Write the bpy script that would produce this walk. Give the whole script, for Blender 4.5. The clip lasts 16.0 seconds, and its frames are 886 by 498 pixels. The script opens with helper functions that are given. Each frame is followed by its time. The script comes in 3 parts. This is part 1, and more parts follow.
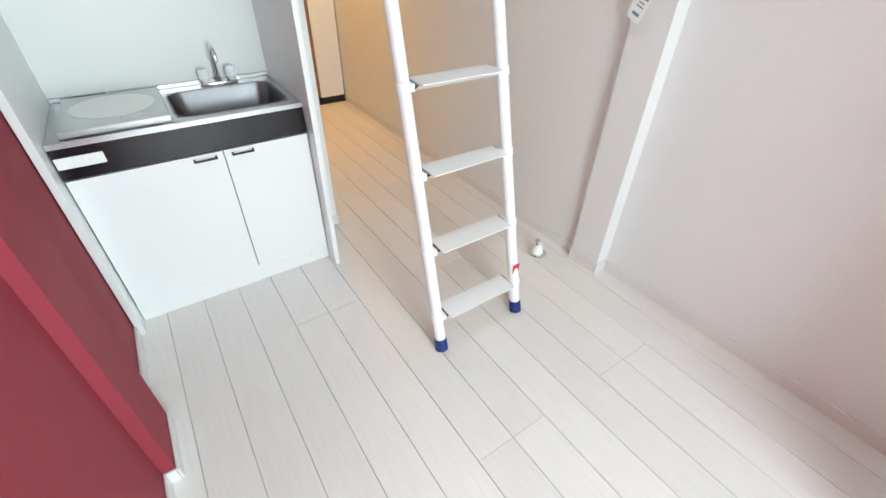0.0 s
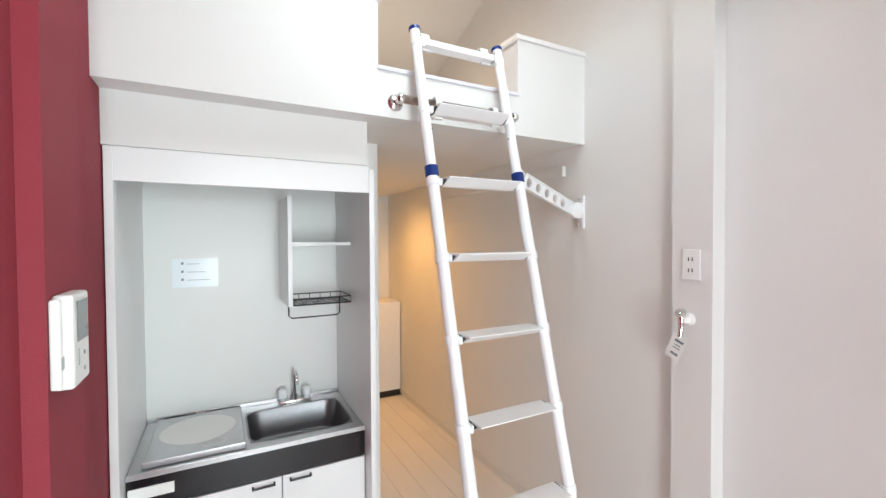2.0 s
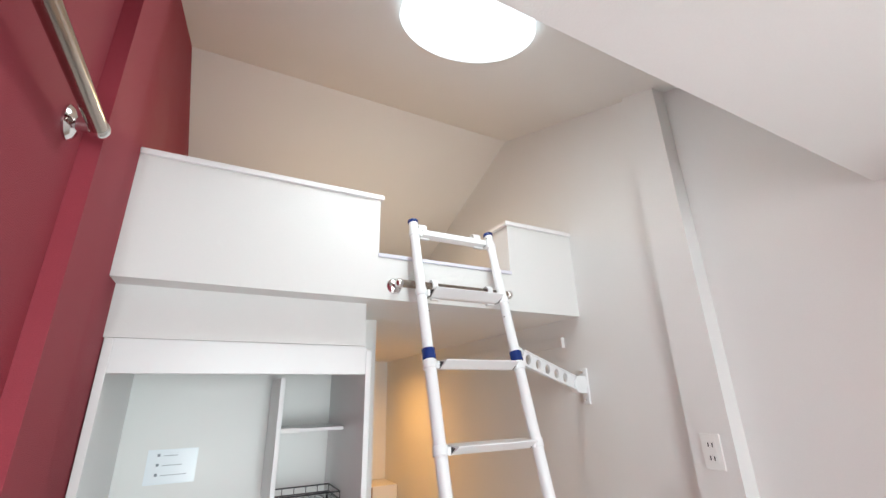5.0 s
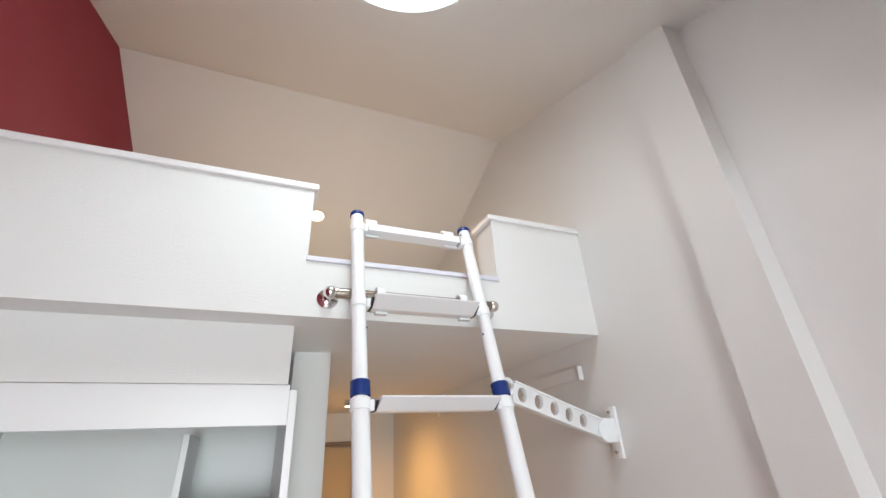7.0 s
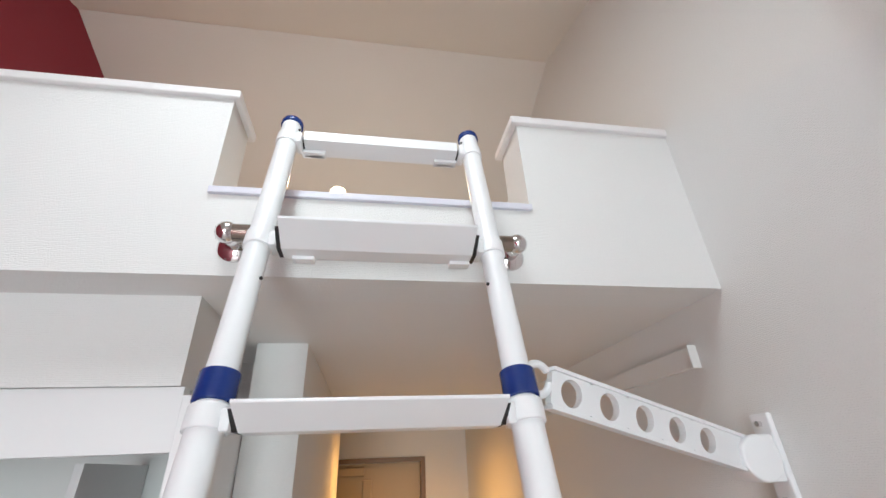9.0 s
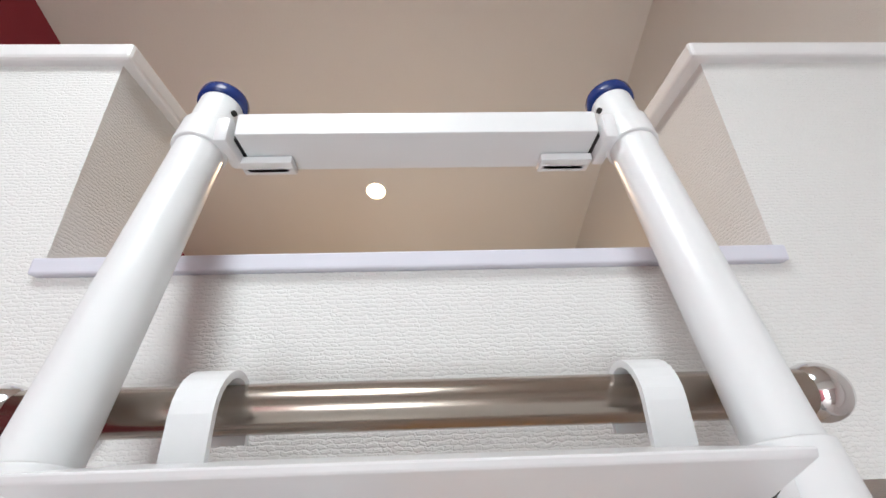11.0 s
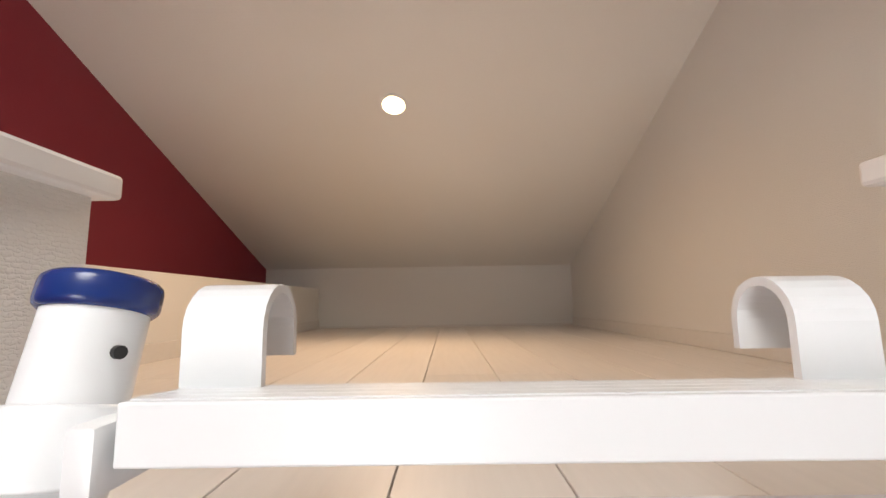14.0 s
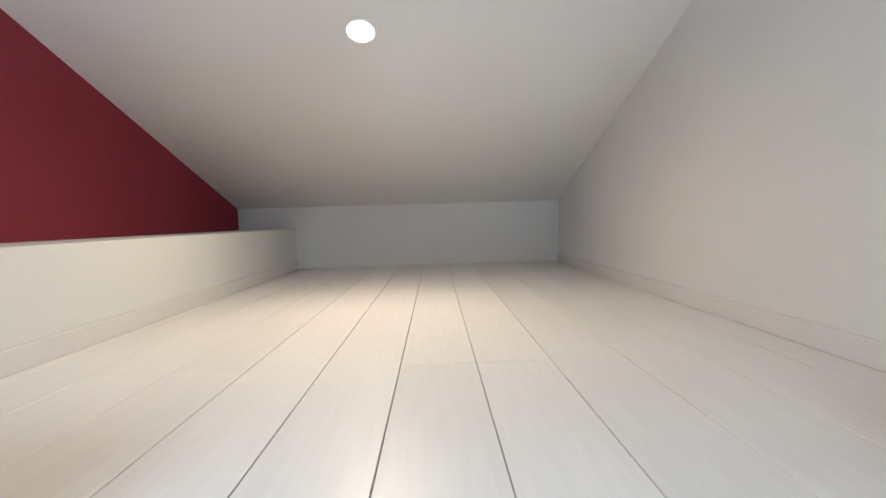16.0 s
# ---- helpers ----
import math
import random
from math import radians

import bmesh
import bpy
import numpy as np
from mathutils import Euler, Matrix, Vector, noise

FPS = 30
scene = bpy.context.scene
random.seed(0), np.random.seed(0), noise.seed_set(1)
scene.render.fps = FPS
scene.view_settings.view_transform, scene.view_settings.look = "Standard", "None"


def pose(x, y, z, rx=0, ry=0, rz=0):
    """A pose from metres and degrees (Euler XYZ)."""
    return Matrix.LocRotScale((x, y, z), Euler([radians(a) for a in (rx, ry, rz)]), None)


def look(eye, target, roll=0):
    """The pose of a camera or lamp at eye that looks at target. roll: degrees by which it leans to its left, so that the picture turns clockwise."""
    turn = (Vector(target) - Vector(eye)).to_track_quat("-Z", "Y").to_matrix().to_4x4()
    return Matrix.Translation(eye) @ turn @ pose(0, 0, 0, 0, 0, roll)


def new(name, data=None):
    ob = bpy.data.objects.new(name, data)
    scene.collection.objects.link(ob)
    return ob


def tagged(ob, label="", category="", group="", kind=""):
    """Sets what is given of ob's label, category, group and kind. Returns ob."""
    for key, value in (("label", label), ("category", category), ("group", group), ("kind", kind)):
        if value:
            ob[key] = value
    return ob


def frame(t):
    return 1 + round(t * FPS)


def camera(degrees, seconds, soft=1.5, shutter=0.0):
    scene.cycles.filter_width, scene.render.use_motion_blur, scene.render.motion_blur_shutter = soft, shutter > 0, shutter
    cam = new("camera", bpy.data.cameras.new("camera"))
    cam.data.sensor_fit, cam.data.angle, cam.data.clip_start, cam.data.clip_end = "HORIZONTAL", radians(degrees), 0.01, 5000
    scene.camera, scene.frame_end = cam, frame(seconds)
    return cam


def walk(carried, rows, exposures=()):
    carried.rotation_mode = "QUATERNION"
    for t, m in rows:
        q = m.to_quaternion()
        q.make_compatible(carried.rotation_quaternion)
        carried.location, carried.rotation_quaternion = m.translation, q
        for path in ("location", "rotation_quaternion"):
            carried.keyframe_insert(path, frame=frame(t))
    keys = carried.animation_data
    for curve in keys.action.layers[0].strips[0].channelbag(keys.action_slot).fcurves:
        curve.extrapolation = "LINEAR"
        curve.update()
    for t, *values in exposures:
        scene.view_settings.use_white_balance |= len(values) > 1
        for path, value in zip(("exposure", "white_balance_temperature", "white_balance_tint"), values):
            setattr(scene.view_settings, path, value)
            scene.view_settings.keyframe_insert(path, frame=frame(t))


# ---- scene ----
cam = camera(93.0, 16.0)
PATH = [
    (0, (0.335, 1.485, 1.336), (1.252, 2.788, 0.127), 1.5),
    (0.5, (0.323, 1.49, 1.409), (1.283, 2.998, 0.513), 0.8),
    (1, (0.308, 1.489, 1.467), (1.28, 3.129, 0.861), 0.7),
    (1.5, (0.301, 1.486, 1.513), (1.262, 3.21, 1.191), 0.2),
    (2, (0.299, 1.479, 1.559), (1.236, 3.245, 1.515), -0.3),
    (2.5, (0.295, 1.461, 1.599), (1.204, 3.23, 1.81), -0.9),
    (3, (0.293, 1.445, 1.628), (1.164, 3.197, 2.045), -1.4),
    (3.5, (0.296, 1.435, 1.638), (1.128, 3.165, 2.201), -1.8),
    (3.7, (0.298, 1.436, 1.636), (1.116, 3.156, 2.244), -1.9),
    (5.8, (0.316, 1.475, 1.665), (1.251, 3.102, 2.357), -1.8),
    (6, (0.388, 1.534, 1.666), (1.319, 3.155, 2.376), -2.5),
    (6.5, (0.603, 1.647, 1.668), (1.439, 3.27, 2.484), -3.2),
    (7, (0.752, 1.782, 1.651), (1.47, 3.428, 2.532), -3.2),
    (7.5, (0.904, 1.947, 1.669), (1.466, 3.63, 2.592), -2.7),
    (8, (1.06, 2.086, 1.673), (1.474, 3.809, 2.601), -2.7),
    (8.2, (1.097, 2.127, 1.68), (1.463, 3.859, 2.611), -2.4),
    (10.5, (1.18, 2.539, 1.915), (1.445, 4.314, 2.8), -2.7),
    (11, (1.171, 2.653, 2.06), (1.235, 4.466, 2.902), -1.9),
    (11.5, (1.149, 2.677, 2.116), (1.139, 4.514, 2.907), -1.6),
    (12, (1.124, 2.684, 2.149), (1.194, 4.547, 2.873), -2.5),
    (12.5, (1.126, 2.693, 2.167), (1.183, 4.577, 2.837), -1.6),
    (13, (1.151, 2.755, 2.265), (1.139, 4.687, 2.782), -0.9),
    (13.5, (1.15, 2.772, 2.34), (1.104, 4.742, 2.681), -0.9),
    (14, (1.125, 2.786, 2.363), (1.107, 4.77, 2.615), -0.9),
    (14.5, (1.106, 2.838, 2.372), (1.21, 4.826, 2.568), -0.9),
    (15, (1.122, 2.87, 2.381), (1.29, 4.861, 2.468), -1.8),
    (15.5, (1.14, 2.865, 2.414), (1.257, 4.861, 2.384), -2.1),
    (16, (1.149, 2.892, 2.49), (1.186, 4.887, 2.35), -1.6),
]
walk(cam, [(t, look(eye, target, roll)) for t, eye, target, roll in PATH],
     exposures=[(0, 0.08, 6000, -3), (2, -0.1, 6250, 2), (3.5, -0.12, 6320, 4), (6.5, -0.36, 6300, 4), (8, -0.36, 6200, 4), (10.5, -0.6, 6350, 7), (11, -0.6, 6380, 7), (12.5, -0.65, 6420, 8), (13.5, -0.72, 6700, 9), (14.5, -0.48, 6850, 11), (15, -0.4, 6500, 9), (15.5, -0.36, 6200, 6), (16, -0.32, 5150, -2)])

# ---- world and light ----
world = bpy.data.worlds.new("sky")
scene.world = world
world.use_nodes = True
wn = world.node_tree
sky = wn.nodes.new("ShaderNodeTexSky")
sky.sky_type, sky.sun_disc = "NISHITA", False
sky.sun_elevation, sky.sun_rotation = radians(40), radians(200)
wn.links.new(sky.outputs[0], wn.nodes["Background"].inputs[0])
wn.nodes["Background"].inputs[1].default_value = 0.12


def area_lamp(name, m, w, h, watts, colour, shape="RECTANGLE"):
    d = bpy.data.lights.new(name, "AREA")
    d.shape, d.size, d.size_y, d.energy, d.color = shape, w, h, watts, colour
    ob = new(name, d)
    ob.matrix_world = m
    return ob


def spot_lamp(name, eye, target, watts, colour, angle=110, blend=0.8, radius=0.04):
    d = bpy.data.lights.new(name, "SPOT")
    d.energy, d.color, d.spot_size, d.spot_blend, d.shadow_soft_size = watts, colour, radians(angle), blend, radius
    ob = new(name, d)
    ob.matrix_world = look(eye, target)
    return ob


WINDOW_W, LOFT_W, HALL_W = 84.0, 43.0, 62.0
area_lamp("window_daylight", look((0.60, -0.62, 1.20), (0.60, 2.0, 1.2)), 0.86, 1.66, WINDOW_W, (0.90, 0.97, 1.0))

# ---- materials ----


def mat(name, colour, rough=0.5, metal=0.0, grain=0.0, gscale=60.0, bump=0.0, bscale=200.0, vary=0.0, coat=0.0, stretch=(1, 1, 1), emit=0.0, stain=0.03):
    m = bpy.data.materials.new(name)
    m.use_nodes = True
    nt = m.node_tree
    b = nt.nodes["Principled BSDF"]
    b.inputs["Base Color"].default_value = (*colour, 1)
    b.inputs["Roughness"].default_value = rough
    b.inputs["Metallic"].default_value = metal
    b.inputs["Coat Weight"].default_value = coat
    tc = nt.nodes.new("ShaderNodeTexCoord")
    mp = nt.nodes.new("ShaderNodeMapping")
    mp.inputs["Scale"].default_value = stretch
    nt.links.new(tc.outputs["Object"], mp.inputs[0])
    col = None
    if grain or vary or stain:
        n1 = nt.nodes.new("ShaderNodeTexNoise")
        n1.inputs["Scale"].default_value, n1.inputs["Detail"].default_value = gscale, 6
        nt.links.new(mp.outputs[0], n1.inputs["Vector"])
        n2 = nt.nodes.new("ShaderNodeTexNoise")
        n2.inputs["Scale"].default_value, n2.inputs["Detail"].default_value = 2.3, 3
        nt.links.new(tc.outputs["Object"], n2.inputs["Vector"])
        info = nt.nodes.new("ShaderNodeObjectInfo")

        def scaled(sock, lo, hi):
            r = nt.nodes.new("ShaderNodeMapRange")
            r.inputs["From Min"].default_value, r.inputs["From Max"].default_value = 0.25, 0.75
            r.inputs["To Min"].default_value, r.inputs["To Max"].default_value = lo, hi
            nt.links.new(sock, r.inputs[0])
            return r.outputs[0]

        def times(a, c):
            q = nt.nodes.new("ShaderNodeMath")
            q.operation = "MULTIPLY"
            nt.links.new(a, q.inputs[0])
            nt.links.new(c, q.inputs[1])
            return q.outputs[0]

        f = times(scaled(n1.outputs[0], 1 - grain, 1 + grain), scaled(n2.outputs[0], 1 - stain, 1 + stain))
        f = times(f, scaled(info.outputs["Random"], 1 - vary, 1 + vary))
        mix = nt.nodes.new("ShaderNodeVectorMath")
        mix.operation = "SCALE"
        mix.inputs[0].default_value = colour
        nt.links.new(f, mix.inputs["Scale"])
        nt.links.new(mix.outputs[0], b.inputs["Base Color"])
        rr = scaled(n2.outputs[0], max(0.02, rough * 0.85), min(1, rough * 1.15))
        nt.links.new(rr, b.inputs["Roughness"])
    if bump:
        n3 = nt.nodes.new("ShaderNodeTexNoise")
        n3.inputs["Scale"].default_value, n3.inputs["Detail"].default_value = bscale, 3
        nt.links.new(mp.outputs[0], n3.inputs["Vector"])
        bp = nt.nodes.new("ShaderNodeBump")
        bp.inputs["Strength"].default_value, bp.inputs["Distance"].default_value = bump, 0.002
        nt.links.new(n3.outputs[0], bp.inputs["Height"])
        nt.links.new(bp.outputs[0], b.inputs["Normal"])
    if emit:
        b.inputs["Emission Color"].default_value = (*colour, 1)
        b.inputs["Emission Strength"].default_value = emit
    return m


def wallpaper(name, colour, bump=0.65):
    """Woven vinyl wallpaper: short raised threads in both directions."""
    m = mat(name, colour, 0.75, stain=0.015, grain=0.01, gscale=250)
    nt = m.node_tree
    b = nt.nodes["Principled BSDF"]
    tc = nt.nodes.new("ShaderNodeTexCoord")
    sep = nt.nodes.new("ShaderNodeSeparateXYZ")
    nt.links.new(tc.outputs["Object"], sep.inputs[0])

    def maths(op, a, b):
        q = nt.nodes.new("ShaderNodeMath")
        q.operation = op
        for sock, v in zip(q.inputs, (a, b)):
            if isinstance(v, float):
                sock.default_value = v
            else:
                nt.links.new(v, sock)
        return q.outputs[0]
    wob = nt.nodes.new("ShaderNodeTexNoise")
    wob.inputs["Scale"].default_value, wob.inputs["Detail"].default_value = 170.0, 2
    nt.links.new(tc.outputs["Object"], wob.inputs["Vector"])
    shift = maths("MULTIPLY", maths("SUBTRACT", wob.outputs[0], 0.5), 0.012)
    comb = nt.nodes.new("ShaderNodeCombineXYZ")
    nt.links.new(maths("ADD", maths("ADD", sep.outputs[0], sep.outputs[1]), shift), comb.inputs[0])
    nt.links.new(maths("ADD", sep.outputs[2], maths("MULTIPLY", shift, 0.45)), comb.inputs[1])
    weave = nt.nodes.new("ShaderNodeTexBrick")
    for key, v in (("Scale", 1.0), ("Mortar Size", 0.0010), ("Mortar Smooth", 1.0), ("Brick Width", 0.0075), ("Row Height", 0.0036)):
        weave.inputs[key].default_value = v
    nt.links.new(comb.outputs[0], weave.inputs["Vector"])
    fine = nt.nodes.new("ShaderNodeTexNoise")
    fine.inputs["Scale"].default_value, fine.inputs["Detail"].default_value = 1.0, 3
    thread = nt.nodes.new("ShaderNodeMapping")
    thread.inputs["Scale"].default_value = (190, 190, 380)
    nt.links.new(tc.outputs["Object"], thread.inputs[0])
    nt.links.new(thread.outputs[0], fine.inputs["Vector"])
    add = maths("SUBTRACT", fine.outputs[0], maths("MULTIPLY", weave.outputs["Fac"], 0.55))
    bp = nt.nodes.new("ShaderNodeBump")
    bp.inputs["Strength"].default_value, bp.inputs["Distance"].default_value = bump, 0.0012
    nt.links.new(add, bp.inputs["Height"])
    nt.links.new(bp.outputs[0], b.inputs["Normal"])
    return m


M_WALL = wallpaper("white_wallpaper", (0.80, 0.795, 0.78))
M_CEIL = wallpaper("ceiling_wallpaper", (0.80, 0.785, 0.765), 0.3)
M_RED = wallpaper("crimson_wallpaper", (0.27, 0.027, 0.045), 0.5)
M_FLOOR = mat("white_wood_floor", (0.76, 0.735, 0.71), 0.38, grain=0.035, gscale=9, vary=0.025, stretch=(9, 0.7, 9), bump=0.08, bscale=30)
M_SEAM = mat("floor_seam", (0.46, 0.43, 0.41), 0.8)
M_TRIM = mat("white_trim", (0.82, 0.81, 0.81), 0.4, stain=0.02)
M_SKIRT = mat("skirting_vinyl", (0.73, 0.71, 0.69), 0.45, stain=0.02, grain=0.02)
M_LEDGE = mat("lavender_white_trim", (0.70, 0.70, 0.78), 0.4, stain=0.02)
M_GLOSS = mat("white_melamine", (0.80, 0.80, 0.80), 0.32, stain=0.003)
M_INNER = mat("grey_white_panel", (0.77, 0.775, 0.755), 0.38, stain=0.004)
M_BLACK = mat("black_gloss_fascia", (0.008, 0.007, 0.009), 0.18, stain=0.1)
M_EDGE_STRIP = mat("beige_edge_strip", (0.70, 0.67, 0.65), 0.8)
M_DARK = mat("black_plastic", (0.015, 0.015, 0.016), 0.45)
M_STEEL = mat("brushed_steel", (0.55, 0.55, 0.56), 0.3, metal=1.0, grain=0.06, gscale=40, stretch=(0.6, 12, 12), stain=0.05)
M_BASIN = mat("dull_steel_basin", (0.24, 0.24, 0.25), 0.38, metal=1.0, grain=0.06, gscale=40, stain=0.08)
M_CHROME = mat("chrome", (0.75, 0.74, 0.74), 0.09, metal=1.0)
M_POLE = mat("satin_steel_pole", (0.40, 0.345, 0.30), 0.2, metal=1.0, stain=0.05)
M_LADDER = mat("white_painted_aluminium", (0.84, 0.85, 0.86), 0.3, stain=0.015, coat=0.2)
M_BLUE = mat("navy_blue_plastic", (0.008, 0.03, 0.17), 0.25, stain=0.06)
M_PLASTIC = mat("white_plastic", (0.83, 0.83, 0.81), 0.35, stain=0.015)
M_GREY = mat("grey_plastic_and_gap_shade", (0.35, 0.36, 0.36), 0.4)
M_SCREEN = mat("intercom_screen", (0.16, 0.18, 0.18), 0.12)
M_STICKER = mat("pale_sticker", (0.84, 0.90, 0.94), 0.2, stain=0.01)
M_INK = mat("grey_print", (0.22, 0.26, 0.30), 0.5)
M_RED_LABEL = mat("red_label", (0.55, 0.04, 0.05), 0.4)
M_HOTPLATE = mat("white_hotplate", (0.80, 0.79, 0.76), 0.35)
M_ACRYLIC = mat("clear_acrylic", (0.85, 0.87, 0.88), 0.12)
M_WIRE = mat("black_coated_wire", (0.02, 0.02, 0.022), 0.4)
M_WOOD = mat("brown_wood_veneer", (0.26, 0.15, 0.07), 0.4, grain=0.15, gscale=8, stretch=(8, 8, 0.6))
M_DOOR = mat("beige_steel_door", (0.46, 0.36, 0.22), 0.4, stain=0.04)
M_DFRAME = mat("brown_door_frame", (0.20, 0.13, 0.08), 0.4)
M_ENTRY = mat("dark_entrance_tile", (0.05, 0.045, 0.045), 0.5, grain=0.2)
M_LAMP = mat("lamp_dome", (0.95, 0.98, 1.0), 0.4, emit=26.0, stain=0)
M_LAMPRIM = mat("lamp_rim", (0.78, 0.86, 0.92), 0.3, emit=2.2, stain=0)
M_WARM = mat("warm_bulb", (1.0, 0.80, 0.52), 0.4, emit=10.0, stain=0)
M_GLASS = mat("window_glass", (1, 1, 1), 0.02, stain=0)
M_GLASS.node_tree.nodes["Principled BSDF"].inputs["Transmission Weight"].default_value = 1.0

# ---- mesh helpers ----


def obj(name, bm, material, parent=None, label="", smooth=False):
    me = bpy.data.meshes.new(name)
    bmesh.ops.recalc_face_normals(bm, faces=bm.faces)
    if smooth:
        for f in bm.faces:
            f.smooth = True
    bm.to_mesh(me)
    bm.free()
    me.materials.append(material)
    if smooth:
        me.set_sharp_from_angle(angle=radians(40))
    ob = new(name, me)
    if parent:
        ob.parent = parent
    if label:
        ob["label"] = label
    return ob


def part(name, bm, material, parent, label="", smooth=False):
    return obj(name, bm, material, parent, label, smooth)


def base(name, label, category, group="", at=(0, 0, 0)):
    e = new(name)
    e.empty_display_size = 0.05
    return tagged(e, label, category, group)


def B(x0, y0, z0, x1, y1, z1, bev=0.0, seg=2, bm=None):
    """A box, its edges rounded by bev."""
    out = bm or bmesh.new()
    tmp = bmesh.new()
    bmesh.ops.create_cube(tmp, size=1)
    bmesh.ops.transform(tmp, matrix=Matrix.Translation(((x0 + x1) / 2, (y0 + y1) / 2, (z0 + z1) / 2)) @ Matrix.Diagonal((abs(x1 - x0), abs(y1 - y0), abs(z1 - z0), 1)), verts=tmp.verts)
    if bev:
        bmesh.ops.bevel(tmp, geom=tmp.edges[:], offset=bev, segments=seg, profile=0.5, affect="EDGES")
    add_bm(out, tmp)
    return out


def add_bm(out, tmp, m=None):
    if m is not None:
        bmesh.ops.transform(tmp, matrix=m, verts=tmp.verts)
    vs = {v: out.verts.new(v.co) for v in tmp.verts}
    for f in tmp.faces:
        try:
            nf = out.faces.new([vs[v] for v in f.verts])
            nf.smooth = f.smooth
        except ValueError:
            pass
    tmp.free()


def prism(pts, axis, a, b, bm=None, bev=0.0):
    """A flat outline pushed along an axis from a to b. Points are the two other axes in order."""
    out = bm or bmesh.new()
    tmp = bmesh.new()

    def at(p, d):
        return {"x": (d, p[0], p[1]), "y": (p[0], d, p[1]), "z": (p[0], p[1], d)}[axis]
    v0 = [tmp.verts.new(at(p, a)) for p in pts]
    v1 = [tmp.verts.new(at(p, b)) for p in pts]
    tmp.faces.new(v0)
    tmp.faces.new(v1[::-1])
    for i in range(len(pts)):
        j = (i + 1) % len(pts)
        tmp.faces.new((v0[i], v0[j], v1[j], v1[i]))
    if bev:
        bmesh.ops.recalc_face_normals(tmp, faces=tmp.faces)
        bmesh.ops.bevel(tmp, geom=tmp.edges[:], offset=bev, segments=2, profile=0.5, affect="EDGES")
    add_bm(out, tmp)
    return out


def rod(p, q, r, n=20, bm=None, r2=None, bev=0.0):
    """A round bar from p to q."""
    out = bm or bmesh.new()
    tmp = bmesh.new()
    p, q = Vector(p), Vector(q)
    bmesh.ops.create_cone(tmp, cap_ends=True, segments=n, radius1=r, radius2=r if r2 is None else r2, depth=(q - p).length)
    if bev:
        es = [e for e in tmp.edges if any(len(f.verts) > 4 for f in e.link_faces)]
        bmesh.ops.bevel(tmp, geom=es, offset=bev, segments=3, profile=0.5, affect="EDGES")
    add_bm(out, tmp, Matrix.Translation((p + q) / 2) @ (q - p).to_track_quat("Z", "Y").to_matrix().to_4x4())
    return out


def tube(pts, r, n=10, bm=None):
    """A bent round wire through points."""
    out = bm or bmesh.new()
    pts = [Vector(p) for p in pts]
    rings = []
    ref = Vector((0, 0, 1))
    for i, p in enumerate(pts):
        d = (pts[min(i + 1, len(pts) - 1)] - pts[max(i - 1, 0)]).normalized()
        if abs(d.dot(ref)) > 0.95:
            ref = Vector((0, 1, 0)) if abs(d.y) < 0.9 else Vector((1, 0, 0))
        u = d.cross(ref).normalized()
        w = u.cross(d).normalized()
        ref = w
        rings.append([out.verts.new(p + r * (math.cos(2 * math.pi * k / n) * u + math.sin(2 * math.pi * k / n) * w)) for k in range(n)])
    for a, b in zip(rings, rings[1:]):
        for k in range(n):
            out.faces.new((a[k], a[(k + 1) % n], b[(k + 1) % n], b[k]))
    out.faces.new(rings[0])
    out.faces.new(rings[-1][::-1])
    return out


def lathe(profile, m, n=32, bm=None):
    """A profile of (radius, height) turned about the axis of m."""
    out = bm or bmesh.new()
    tmp = bmesh.new()
    rings = [[tmp.verts.new((r * math.cos(2 * math.pi * k / n), r * math.sin(2 * math.pi * k / n), h)) for k in range(n)] for r, h in profile]
    for a, b in zip(rings, rings[1:]):
        for k in range(n):
            tmp.faces.new((a[k], a[(k + 1) % n], b[(k + 1) % n], b[k]))
    tmp.faces.new(rings[0])
    tmp.faces.new(rings[-1])
    add_bm(out, tmp, m)
    return out


def ball(c, r, bm=None, sz=1.0):
    out = bm or bmesh.new()
    tmp = bmesh.new()
    bmesh.ops.create_uvsphere(tmp, u_segments=20, v_segments=14, radius=r)
    add_bm(out, tmp, Matrix.Translation(c) @ Matrix.Diagonal((1, 1, sz, 1)))
    return out


def structure(name, bm, material, label="", category=""):
    return tagged(obj(name, bm, material), label, category, kind="structure")


# ---- plan ----
XL, XW, XR, XN = -0.018, 0.006, 1.90, 1.945         # crimson wall, white wall, white wall near the window
YF, YD = -0.60, 5.75                    # window wall, entrance door wall
LOFT_Y, LOFT_B, LOFT_F = 2.999, 2.027, 2.215   # loft front, underside, floor
PAR_T = 2.475                           # parapet top
GAP0, GAP1 = 0.834, 1.490               # opening for the ladder
LOFT_END = 5.425
RIDGE = (3.475, 3.345)
LOW_Y, LOW_Z = 1.828, 2.225             # edge of the low ceiling
KX0, KX1, KY0, KY1 = -0.014, 0.85, 3.105, 3.672
HALL_X, HALL_Y, ENTRY_Y = 0.985, 3.45, 5.2


def slope_front(y):
    return 2.95 + 0.359 * (y - 2.376)


def slope_back(y):
    return RIDGE[1] + (2.586 - RIDGE[1]) * (y - RIDGE[0]) / (LOFT_END - RIDGE[0])


TOP = 3.75
W0, W1 = 0.15, 1.05                      # window opening
# floor slab beneath the boards
structure("floor", B(XL - 0.2, YF - 0.2, -0.12, XN + 0.2, YD + 0.2, -0.006), M_SEAM, "whitewashed wooden board floor", "floor")
